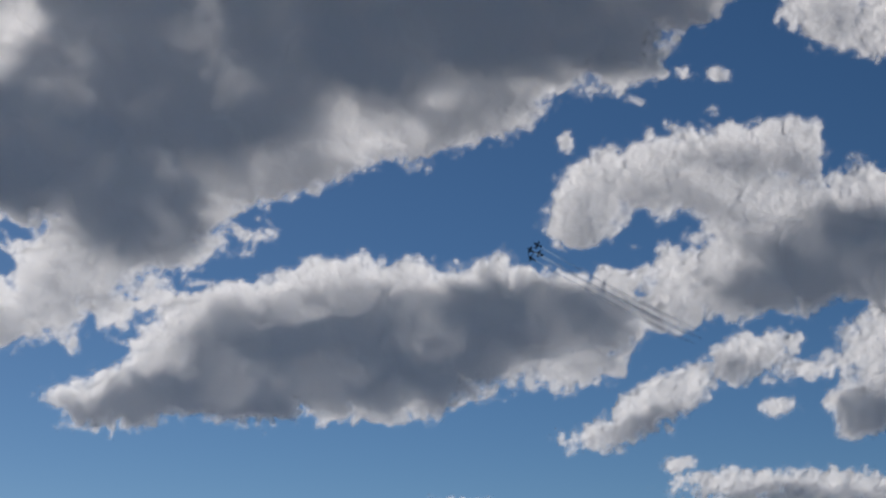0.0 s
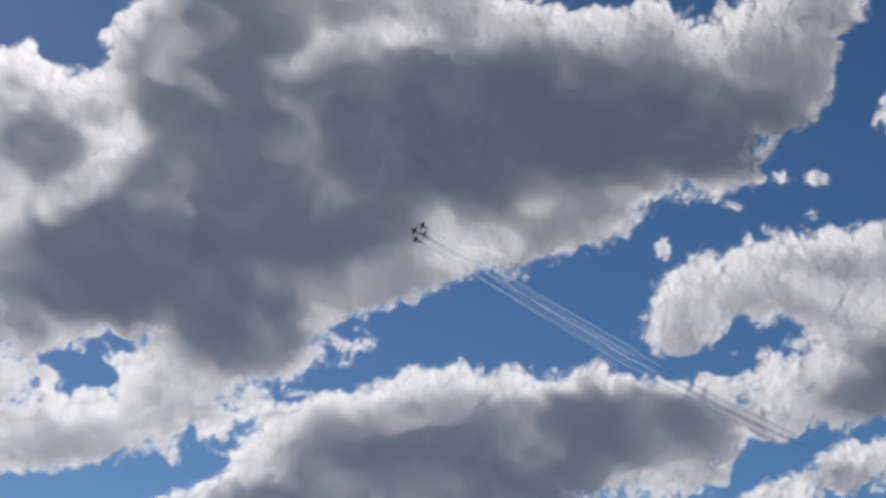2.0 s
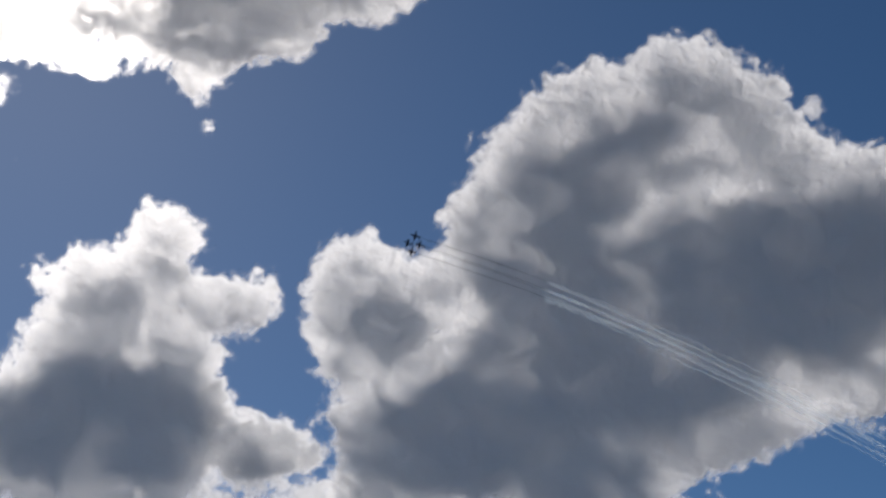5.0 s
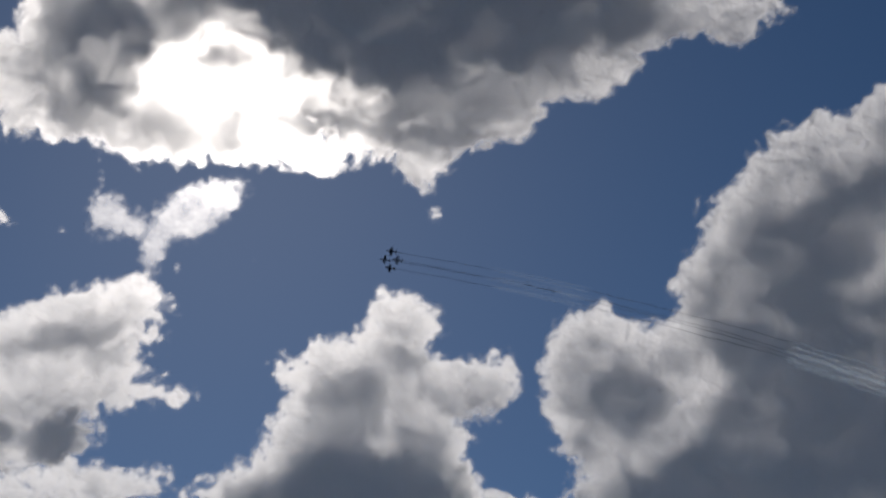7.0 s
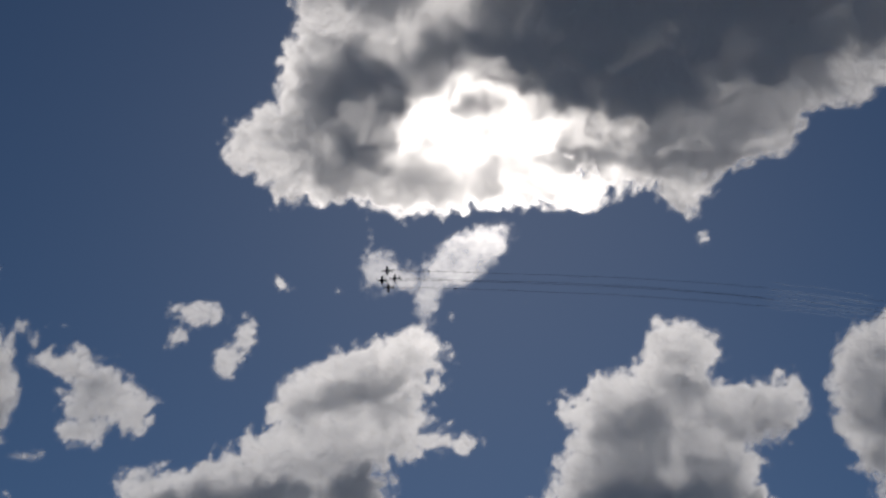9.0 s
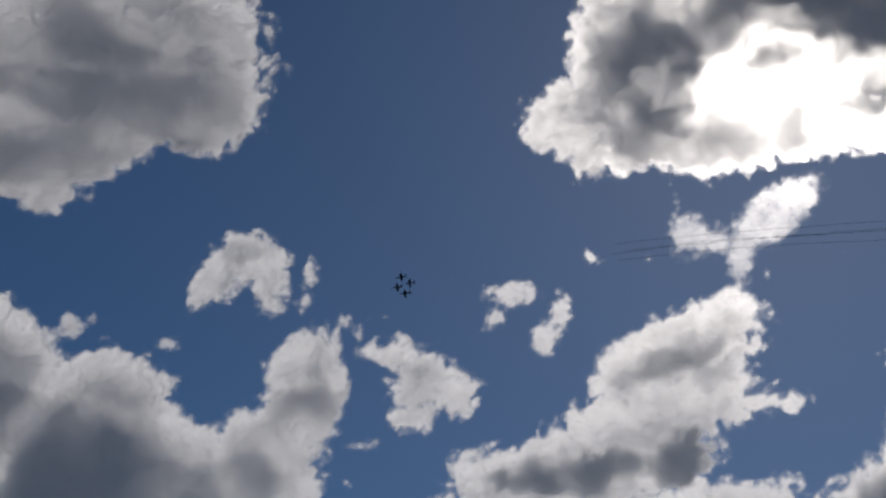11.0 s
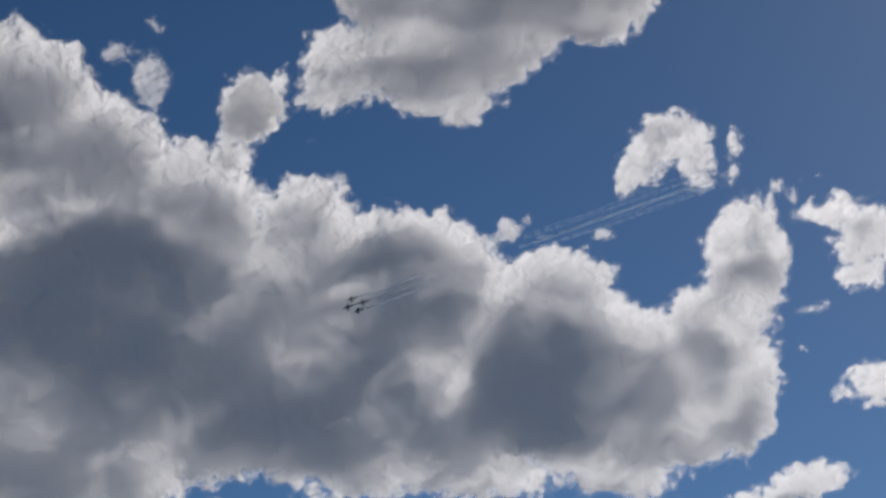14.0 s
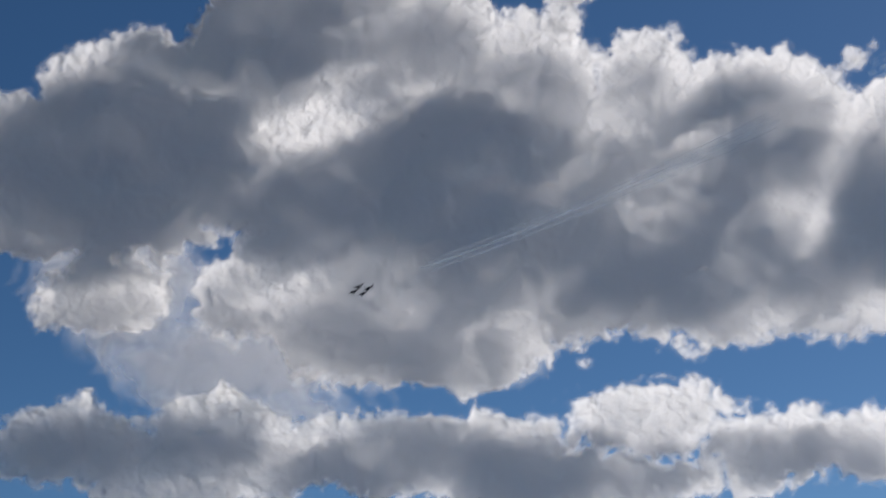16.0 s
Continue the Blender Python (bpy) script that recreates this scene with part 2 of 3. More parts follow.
def cloud(label, heaps, cores, thin=1.0, veil=False):
    """A closed, billowed body: heaps give its outline, cores the deep, dark parts; negative cores paint bright patches.
    Each is (azimuth, elevation, half-width, half-height, turn) in degrees from the camera."""
    el0 = sum(b[1] for b in heaps) / len(heaps)
    flat = math.cos(radians(el0))
    grow = max(min(b[2], b[3]) for b in heaps)
    scale = min(1.0, 0.25 + grow / 2.2)
    reach = [max(b[2], b[3]) + 0.8 for b in heaps]
    a0, a1 = min(b[0] - r / flat for b, r in zip(heaps, reach)), max(b[0] + r / flat for b, r in zip(heaps, reach))
    e0, e1 = min(b[1] - r for b, r in zip(heaps, reach)), max(b[1] + r for b, r in zip(heaps, reach))
    nu, nv = int((a1 - a0) * flat / STEP) + 2, int((e1 - e0) / STEP) + 2
    u, v = np.meshgrid(np.linspace(a0, a1, nu), np.linspace(e0, e1, nv))
    x, y = u * flat + 200, v + 200    # degrees across and up
    wx = 0.55 * scale * rough(x * 0.5 / scale, y * 0.5 / scale, 3)
    wy = 0.55 * scale * rough(x * 0.5 / scale + 40, y * 0.5 / scale + 9, 3)
    # the outline
    k = 0.22 * scale
    total = np.zeros_like(u)
    for b in heaps:
        d, r = heap(b, u + wx * 0.5 / flat, v + wy * 0.5, flat)
        total += np.exp(np.clip(d * r, -6, 3) / k)
    s = k * np.log(total + 1e-9)
    lumps = billow(x * 0.55 / scale + wx, y * 0.55 / scale + wy, 2, 0.5)
    bulk = s + scale * 0.40 * (lumps - 0.42)
    frill = billow(x * 1.7 / scale + 0.8 * wx, y * 1.7 / scale + 0.8 * wy, 4, 0.6)
    s = bulk + scale * (0.24 * (frill - 0.40) + 0.17 * rough(x * 1.9 / scale, y * 1.9 / scale, 5, 0.54))
    s = bulk - 0.3 if veil else s
    edge = swell(s, 0.0, 1.2 if veil else 0.38 * scale + 0.08)
    # relief of the underside and the top
    puff = billow(x * 0.55 + 0.5 * wx, y * 0.55 + 0.5 * wy, 3, 0.42, 0.35)
    full = 1.1 * (1 - np.exp(-np.clip(bulk, 0, None) / (1.2 * scale + 0.1))) * edge
    under = scale * full * (0.25 + 0.2 * puff)
    # optical depth; the cores also lay dark bellies and bright glow into it
    far_x, far_y = 0.55 * rough(x * 0.25, y * 0.25 + 7, 3), 0.45 * rough(x * 0.25 + 60, y * 0.25, 3)
    ruffle = 0.12 * rough(x * 1.3 + 5, y * 1.3, 4, 0.6)
    heavy, glow_patch = np.zeros_like(u), np.zeros_like(u)
    for b in cores:
        near = min(1, r_of(b) / 2)
        d, r = heap(b, u + (0.7 * wx + far_x * near) / flat, v + 0.7 * wy + far_y * near, flat)
        d = d + ruffle / max(0.5, r)
        if b[5] > 0:
            heavy = np.maximum(heavy, b[5] * swell(d, -0.35, 0.45))
        else:
            glow_patch = np.maximum(glow_patch, -b[5] * swell(d, -0.3, 0.5))
    mottle = swell(rough(x * 0.40 + 0.4 * wx, y * 0.55 + 0.4 * wy, 4, 0.48) + 0.5 * (0.35 - puff), -0.6, 0.5)
    heavy = heavy * (0.55 + 0.72 * mottle) * np.clip(1 - glow_patch, 0, 1)
    lift = int(0.9 * scale / STEP)     # shade put into the depth: bases darken beneath the cloud above
    base_shade = np.concatenate([bulk[lift:], np.full((min(lift, nv), nu), -1.0)])[:nv]
    base_shade = swell(base_shade, -0.1, 1.5 * scale)
    depth = 1.6 * heavy * edge + 0.8 * min(1, grow / 3.2) * thin * (0.3 * swell(s, 0.15, 1.6) + 0.7 * base_shade) * (0.3 + 0.8 * mottle) * np.clip(1 - glow_patch, 0, 1) * edge
    low = thin * edge * (0.25 + 2.8 * swell(s, 0.05, 0.45 * scale + 0.12))
    high = thin * edge * (0.08 + 0.25 * swell(s, 0.1, 1.2 * scale)) + 1.6 * depth
    if veil:
        low, high, depth = thin * edge, 0.6 * edge, 1.1 * edge
    above = scale * full * (0.75 + 0.75 * puff) + 0.7 * heavy * edge

    az, el = np.radians(u), np.radians(v)
    away = np.stack([np.sin(az) * np.cos(el), np.cos(az) * np.cos(el), np.sin(el)], 2)
    far = 1 / np.sqrt((np.sin(el) / BASE) ** 2 + FAR ** -2) * (1.09 if veil else 1.0)
    unit = far * radians(1)
    lower = away * (far - unit * under)[..., None]
    upper = away * (far + unit * above + 2)[..., None]
    lie = np.stack([x * 40, y * 46, 0 * x], 2)     # heaps lie broader than tall
    keep = s > -0.04
    cell = keep[:-1, :-1] | keep[1:, :-1] | keep[:-1, 1:] | keep[1:, 1:]
    isle = islands(cell)
    names, sizes = np.unique(isle[cell], return_counts=True)
    main = names[np.argmax(sizes)]
    layers = (lower, upper, low, high, depth, lie)
    ob = skin("cloud", isle == main, layers)
    crumbs = np.zeros_like(cell)
    for n, size in zip(names, sizes):
        if n == main:
            continue
        if size < 60:
            crumbs |= isle == n
        else:
            skin("tuft", isle == n, layers, ob)
    if crumbs.any():
        tagged(skin("shreds", crumbs, layers, ob), kind="stuff")
    return tagged(ob, label, "cloud", "clouds in the sky")


cloud('vast grey-bellied cumulus cloud with sunlit ragged rim',
    [(-18.31, 21.43, 1.41, 1.23, 4), (-20.91, 24.28, 1.8, 1.38, 37), (-20.67, 21.88, 2.17, 2.42, 5), (-14.16, 25.46, 3.08, 3.36, 3), (-11.33, 28.68, 4.56, 3.01, 21),
     (-7.12, 30.03, 3.09, 2.81, 0), (-8.85, 22.57, 8.77, 4.56, 0), (-16.36, 18.52, 5.12, 3.08, 3), (-0.89, 23.59, 7.19, 4.54, -3), (4.77, 23.95, 5.22, 3.09, 10),
     (4.48, 26.44, 1.82, 1.53, -5), (9.29, 25.02, 2.95, 2.65, 39), (11.26, 27.03, 2.11, 1.81, 33), (0.11, 19.81, 4.15, 1.67, 12), (-6.56, 18.84, 5.25, 2.3, 9),
     (-11.31, 16.46, 3.75, 2.29, 16), (-12.94, 14.55, 2.68, 1.65, 12), (-18.96, 16.72, 2.6, 2.04, 4)]
    + [(-3.82, 27.58, 2.9, 1.84, -1), (7.57, 21.22, 1.83, 0.93, 16), (-19.47, 23.64, 1.46, 1.26, 2), (-17.75, 23.48, 1.57, 1.57, 1), (-5.04, 29.62, 2.22, 1.53, -6),
     (-3.57, 30.42, 0.96, 0.81, -6), (-17.98, 12.11, 5.02, 1.31, 7), (-14.19, 14.09, 2.04, 1.44, 32), (-20.83, 14.77, 1.17, 1.0, 4), (-9.54, 14.63, 1.45, 0.73, 26),
     (-7.18, 15.28, 0.94, 0.38, 20), (-17.9, 11.11, 4.39, 0.7, 10), (-7.54, 27.44, 2.08, 1.66, -1), (-24.48, 17.45, 2.59, 1.42, 4), (-21.67, 13.99, 3.22, 1.21, 3),
     (-13.9, 14.27, 2.28, 1.23, 1), (-26.05, 18.53, 1.18, 1.41, 5), (-11.4, 12.75, 2.4, 0.6, 6)],
    [(-11.05, 27.47, 4.16, 1.62, 31, 0.55), (0.92, 23.64, 7.72, 1.97, -6, 1.35), (-7.74, 23.84, 5.03, 2.28, 12, 0.7), (-14.84, 18.19, 5.37, 2.27, 2, 1.15), (-11.31, 16.25, 2.28, 1.66, 31, 0.8),
     (-19.64, 22.17, 1.2, 1.31, 26, 0.5), (-9.7, 20.88, 6.9, 1.67, 0, 0.6), (-12.76, 24.71, 3.33, 1.63, 42, 0.6), (-7.08, 26.55, 3.96, 0.82, 14, -0.5), (-3.45, 19.88, 2.51, 1.05, -16, -0.5),
     (-16.79, 21.58, 2.67, 0.91, 39, -0.5), (-9.62, 17.96, 1.25, 0.84, 1, -0.3), (-3.52, 23.42, 5.7, 2.26, -6, 1.4), (-9.94, 19.17, 3.49, 1.24, -2, 0.85)])
cloud('long grey cumulus cloud with bright scalloped top',
    [(-11.44, 9.56, 3.04, 1.33, 11), (-13.0, 9.35, 1.4, 1.0, 10), (-7.76, 11.05, 4.14, 2.7, 8), (-3.12, 11.91, 4.81, 2.72, -1), (1.59, 12.07, 3.75, 2.3, -2), (5.01, 12.19, 3.1, 1.77, -2),
     (4.73, 10.32, 2.28, 0.94, 3), (-2.06, 9.4, 4.17, 1.14, 4), (-3.55, 14.1, 1.46, 0.63, 0), (2.17, 14.04, 0.79, 0.8, -1), (6.54, 13.28, 1.44, 0.87, -2)],
    [(-3.12, 11.07, 5.43, 1.88, -1, 1.0), (-8.57, 9.81, 3.5, 1.24, 10, 0.8), (2.45, 12.26, 3.54, 1.25, -2, 0.9), (-11.42, 8.95, 2.43, 0.61, 1, 0.6), (-4.83, 12.64, 2.3, 0.5, 12, -0.6),
     (-1.41, 11.48, 1.05, 0.38, -1, -0.5), (1.55, 10.4, 1.88, 0.42, 4, -0.4)])
cloud('arching white cumulus cloud with a grey lower flank',
    [(6.07, 17.36, 1.76, 1.25, 17), (8.25, 17.67, 1.64, 1.24, -4), (5.48, 16.14, 1.55, 1.35, -3), (7.58, 17.09, 1.95, 1.24, -3), (9.73, 17.17, 2.43, 1.55, -4),
     (11.13, 15.84, 1.61, 1.13, -4), (9.73, 13.65, 2.43, 1.24, -3), (11.06, 17.91, 2.4, 1.44, 6), (13.38, 17.94, 1.38, 1.42, -5), (11.59, 16.43, 1.6, 1.03, -4),
     (5.14, 15.84, 1.25, 0.94, 18), (13.12, 14.48, 3.37, 2.25, 21), (15.7, 15.9, 1.45, 1.51, -5), (10.53, 12.99, 3.41, 1.24, 1), (8.19, 12.38, 1.64, 0.83, -3),
     (16.76, 14.19, 2.66, 2.61, -5)],
    [(14.54, 14.17, 2.73, 1.42, 6, 0.9), (12.81, 13.06, 2.57, 0.82, 1, 0.6), (11.25, 17.59, 1.61, 0.62, -4, 0.3)])
cloud('narrow slanting white cloud strip',
    [(6.1, 7.91, 2.06, 0.72, 8), (8.24, 9.18, 2.26, 1.02, 23), (11.2, 10.49, 1.82, 0.92, 17), (12.76, 10.92, 0.89, 0.45, -3)],
    [(7.56, 8.17, 2.05, 0.45, 18, 0.5), (10.78, 10.3, 1.21, 0.41, 12, 0.4)])
cloud('small white cumulus cloud with pale grey base',
    [(13.61, 10.05, 1.77, 0.61, 7), (15.69, 11.04, 1.37, 1.0, 17), (15.27, 8.45, 1.54, 1.2, -3), (16.76, 9.76, 1.71, 1.8, -4)],
    [(15.55, 8.23, 0.96, 0.7, -3, 0.5)])
cloud('tiny white cloud puff',
    [(12.3, 8.7, 0.89, 0.47, -3)],
    [])
cloud('low flat white cloud bank',
    [(10.51, 5.94, 2.58, 0.61, -2), (13.69, 5.82, 2.32, 0.7, -2), (16.0, 5.53, 1.89, 0.63, -2), (12.85, 5.16, 4.8, 0.5, -2)],
    [(12.47, 5.37, 3.11, 0.44, -2, 0.5)])
cloud('tiny white cloud puff',
    [(8.52, 6.67, 0.77, 0.41, -2)],
    [])
cloud('ragged white cumulus cloud in deep blue sky',
    [(14.63, 22.88, 1.56, 0.99, -7), (15.8, 21.75, 1.16, 0.79, -7), (17.28, 21.98, 1.52, 1.28, -8), (15.12, 22.72, 1.15, 1.59, -8)],
    [])
cloud('faint scattered cloud wisps',
    [(10.71, 20.81, 0.52, 0.39, -5), (9.48, 20.9, 0.37, 0.29, -4), (10.52, 19.49, 0.28, 0.2, -4), (4.81, 18.67, 0.37, 0.54, -2), (8.77, 19.17, 0.31, 0.25, -4)],
    [], thin=0.6)
cloud('low sliver of white cloud',
    [(0.62, 5.32, 1.86, 0.41, -1)],
    [])
cloud('white cumulus cloud with a rounded head and dark base',
    [(-28.5, 24.8, 1.65, 1.5, 6), (-30.3, 23.3, 1.5, 1.2, 10), (-31.33, 22.93, 2.19, 1.42, 6), (-28.64, 22.16, 3.04, 1.64, 5), (-25.39, 22.72, 1.85, 1.24, 4), (-27.55, 19.99, 1.82, 2.46, 4),
     (-31.31, 17.85, 4.37, 3.02, 5), (-27.71, 17.32, 2.22, 2.24, 4), (-24.3, 17.11, 2.25, 1.43, 3), (-21.43, 15.6, 2.47, 1.02, 2), (-29.11, 14.81, 5.0, 1.2, 3),
     (-28.48, 22.5, 3.3, 1.7, -1), (-30.04, 20.76, 3.53, 2.28, 0), (-34.62, 18.86, 2.25, 0.82, 13), (-40.1, 18.39, 3.19, 1.0, 9), (-26.34, 18.8, 1.24, 1.23, 0),
     (-43.1, 17.73, 1.55, 0.99, 5)],
    [(-30.7, 17.9, 3.78, 2.22, 5, 1.0), (-30.43, 22.61, 1.2, 0.71, 6, 0.14), (-27.57, 20.19, 1.01, 1.23, 4, 0.15), (-31.77, 15.01, 3.92, 0.99, 4, 0.6)])
cloud('huge dark cloud in front of the glaring sun',
    [(-46.61, 32.5, 1.11, 0.82, -14), (-40.74, 35.45, 2.69, 2.66, 3), (-44.86, 32.98, 1.74, 1.64, 6), (-43.97, 31.5, 1.64, 1.13, 5), (-32.14, 31.07, 1.46, 0.94, -1),
     (-34.84, 31.71, 2.3, 1.25, 0), (-43.47, 35.06, 1.85, 2.44, 5), (-42.49, 32.44, 2.69, 1.86, 4), (-39.27, 32.0, 2.92, 1.87, 2), (-35.83, 32.32, 2.93, 1.77, 0),
     (-37.45, 35.81, 3.33, 3.07, 1), (-30.8, 35.42, 5.35, 3.48, -4), (-28.4, 32.65, 3.1, 1.87, 6), (-27.64, 30.94, 1.04, 1.04, -3), (-25.13, 33.5, 2.86, 2.07, 14),
     (-20.75, 35.17, 2.97, 2.04, 12), (-16.91, 36.12, 2.5, 1.2, 4), (-13.82, 35.83, 2.06, 0.99, 3)]
    + [(-30.66, 39.71, 8.46, 2.99, -5), (-21.59, 38.31, 5.48, 2.38, -10), (-41.27, 38.89, 3.49, 2.6, 3), (-25.38, 36.4, 2.84, 2.03, -6)],
    [(-29.48, 36.41, 6.74, 2.45, 0, 1.3), (-41.64, 34.16, 1.45, 1.85, 4, 0.65), (-31.87, 32.53, 1.25, 1.04, -1, 0.3), (-27.21, 32.07, 2.06, 0.83, -4, 0.15),
     (-21.55, 36.69, 3.37, 1.62, 2, 0.9), (-27.99, 39.81, 7.98, 2.39, -7, 1.3)])
cloud('small glowing cloud wisps below the sun',
    [(-40.71, 28.07, 0.79, 1.0, 3), (-39.52, 27.92, 0.73, 0.63, 3), (-36.25, 29.28, 1.26, 0.88, 16), (-37.53, 28.41, 1.05, 1.05, 42), (-38.76, 26.8, 0.46, 1.09, 2),
     (-41.32, 30.02, 0.14, 0.62, 4), (-38.77, 27.32, 0.54, 1.04, -3), (-38.0, 28.32, 1.03, 0.66, -4), (-39.55, 27.88, 0.93, 0.52, -3)],
    [(-39.99, 27.9, 0.83, 0.63, 3, -0.1)], thin=0.14)
cloud('slanting white cumulus cloud with soft grey shading',
    [(-43.53, 23.24, 1.64, 1.13, 14), (-40.91, 24.21, 2.28, 1.35, 18), (-39.14, 25.08, 1.14, 0.94, 2), (-40.34, 22.38, 2.27, 1.04, 32), (-43.33, 21.0, 2.86, 1.02, 18),
     (-46.48, 20.18, 3.21, 0.91, 12), (-49.36, 19.75, 1.56, 0.8, 5), (-38.75, 21.82, 1.45, 0.45, 2), (-37.19, 21.92, 0.83, 0.25, 16), (-44.27, 19.52, 3.24, 1.01, 3),
     (-41.46, 23.98, 2.7, 1.56, 18), (-42.66, 21.83, 3.73, 1.24, 13), (-41.68, 20.04, 1.8, 1.01, 11), (-51.71, 17.85, 1.84, 0.81, 8), (-48.21, 18.91, 3.03, 1.21, 16),
     (-44.74, 19.69, 2.75, 1.2, 10), (-46.06, 17.27, 4.82, 1.2, -4)],
    [(-45.79, 19.73, 2.61, 0.6, 4, 0.6), (-41.99, 23.54, 1.85, 0.52, 15, 0.16), (-39.72, 23.13, 1.24, 0.46, 22, 0.15), (-41.51, 20.07, 1.43, 0.82, 2, 0.6), (-46.46, 17.4, 2.93, 0.8, -4, 0.7)])
cloud('small ragged white cloud',
    [(-48.14, 26.2, 1.21, 0.54, 1), (-48.81, 25.35, 0.59, 0.42, 41)],
    [], thin=0.5)
cloud('small pointed white cloud',
    [(-46.26, 25.49, 0.54, 0.88, -25), (-46.72, 24.55, 0.67, 0.75, -20)],
    [], thin=0.6)
cloud('tiny faint cloud wisp',
    [(-44.81, 27.56, 0.5, 0.23, -20)],
    [], thin=0.6)
cloud('small arched white cloud',
    [(-60.34, 26.28, 0.91, 0.92, 37), (-59.36, 27.42, 1.42, 0.86, 21), (-58.13, 26.7, 0.85, 1.44, 6), (-57.88, 25.49, 0.57, 0.51, 5), (-60.8, 25.51, 0.5, 0.45, 7),
     (-59.33, 26.84, 1.21, 0.74, 6)],
    [(-59.36, 27.42, 0.71, 0.41, 6, 0.1)], thin=0.75)
cloud('thin ragged cloud wisp',
    [(-56.43, 26.85, 0.35, 0.66, 5), (-56.55, 25.8, 0.27, 0.56, 5)],
    [], thin=0.6)
cloud('white tufted cumulus cloud',
    [(-52.87, 23.95, 1.29, 0.75, 3), (-51.68, 22.97, 1.29, 1.24, 2), (-50.31, 22.6, 0.96, 1.08, 2), (-52.27, 21.6, 0.95, 0.66, 2)],
    [(-51.68, 22.97, 0.83, 0.83, 2, 0.1)], thin=0.8)
cloud('immense billowing grey cumulus cloud with white crown',
    [(-88.3, 18.57, 1.57, 1.41, 5), (-87.01, 27.87, 4.41, 3.0, 6), (-88.03, 23.48, 5.21, 5.03, 6), (-82.32, 26.06, 3.08, 2.66, 4), (-79.47, 24.17, 4.16, 3.11, 2),
     (-76.44, 28.45, 1.35, 1.34, 42), (-74.01, 24.98, 1.88, 1.25, 1), (-69.2, 22.89, 3.13, 2.09, -2), (-72.37, 21.23, 6.26, 3.77, -1), (-64.09, 21.28, 2.87, 2.29, -3),
     (-61.88, 18.06, 3.81, 3.51, -4), (-56.34, 22.6, 1.76, 2.23, -6), (-57.42, 18.2, 1.96, 2.85, -5), (-78.11, 19.43, 7.31, 4.58, 1), (-68.2, 17.03, 4.13, 2.5, -2),
     (-83.29, 16.3, 6.14, 3.07, 2), (-71.91, 16.01, 3.12, 1.45, 0), (-59.06, 16.27, 2.17, 1.22, -4)]
    + [(-65.69, 20.09, 1.86, 1.67, -2), (-67.17, 15.15, 3.7, 1.03, -2), (-61.88, 14.89, 2.41, 0.86, -3), (-71.47, 14.77, 2.49, 0.72, 0), (-65.99, 19.33, 1.84, 1.84, 3),
     (-56.55, 22.49, 1.43, 2.25, -16), (-57.85, 20.36, 2.02, 1.62, 4), (-86.31, 18.52, 1.25, 1.05, -1), (-94.08, 23.35, 4.07, 3.05, 2), (-98.01, 20.48, 3.18, 2.62, 3),
     (-98.77, 22.65, 2.16, 1.2, 4), (-95.02, 19.82, 5.09, 1.84, 2), (-94.89, 16.75, 2.42, 1.64, 2), (-96.94, 16.27, 1.19, 1.02, 2), (-90.01, 16.85, 1.86, 1.87, 0),
     (-85.91, 15.17, 2.3, 1.67, -1), (-82.01, 15.08, 4.17, 2.09, -2)],
    [(-94.12, 22.03, 4.82, 2.63, 4, 1.3), (-90.03, 26.4, 3.88, 1.62, 3, 0.9), (-85.76, 19.96, 4.59, 1.67, 1, 0.75), (-81.1, 20.43, 5.04, 2.93, 14, 0.65), (-70.51, 19.03, 2.45, 3.11, -4, 0.5),
     (-64.17, 18.32, 2.53, 2.24, -6, 1.2), (-82.2, 17.08, 2.72, 1.46, 0, 0.15), (-69.85, 22.1, 2.24, 1.86, -5, 0.6), (-76.48, 18.05, 3.75, 1.67, -2, 0.4), (-86.96, 23.26, 2.7, 1.14, 17, -1.0),
     (-68.79, 18.91, 1.12, 1.44, -25, -0.55), (-71.63, 22.01, 1.24, 0.54, 11, -0.8), (-84.03, 22.5, 1.25, 1.87, 21, 0.6), (-81.5, 20.9, 3.98, 2.8, 5, 1.25), (-72.75, 17.05, 4.12, 1.85, 2, 0.65),
     (-85.78, 14.13, 4.6, 1.41, 3, 0.15), (-78.58, 15.69, 3.31, 1.24, 1, 0.1), (-83.95, 19.13, 3.05, 1.23, 4, 0.5), (-96.46, 18.94, 4.64, 1.83, 2, 0.6)])
cloud('big bright white cumulus cloud',
    [(-64.88, 33.85, 5.6, 2.45, 1), (-69.28, 33.35, 3.11, 2.41, 39), (-71.25, 33.57, 2.05, 2.2, 26), (-72.82, 30.75, 1.73, 1.21, 27), (-66.67, 31.27, 3.76, 2.26, 23),
     (-61.86, 32.93, 2.71, 2.26, 1), (-67.67, 28.71, 1.24, 0.93, 4), (-72.43, 29.55, 2.04, 1.18, 21), (-69.48, 30.45, 2.47, 1.85, 5), (-65.0, 35.89, 5.58, 1.82, 2)],
    [(-66.33, 33.36, 4.14, 1.84, 3, 0.25), (-62.56, 31.87, 1.67, 1.24, 1, 0.2), (-70.14, 29.98, 2.05, 0.82, 15, 0.2)])
cloud('small torn white cloud',
    [(-76.39, 28.47, 1.38, 1.41, 8), (-77.01, 26.75, 0.78, 0.91, 8), (-75.18, 29.44, 0.49, 0.61, 8)],
    [], thin=0.9)
cloud('faint scattered cloud tufts',
    [(-82.02, 30.01, 0.59, 0.5, 9), (-80.55, 29.18, 0.79, 1.11, 8), (-80.71, 31.2, 0.39, 0.4, 8), (-82.83, 32.31, 0.87, 0.32, 10)],
    [], thin=0.3)
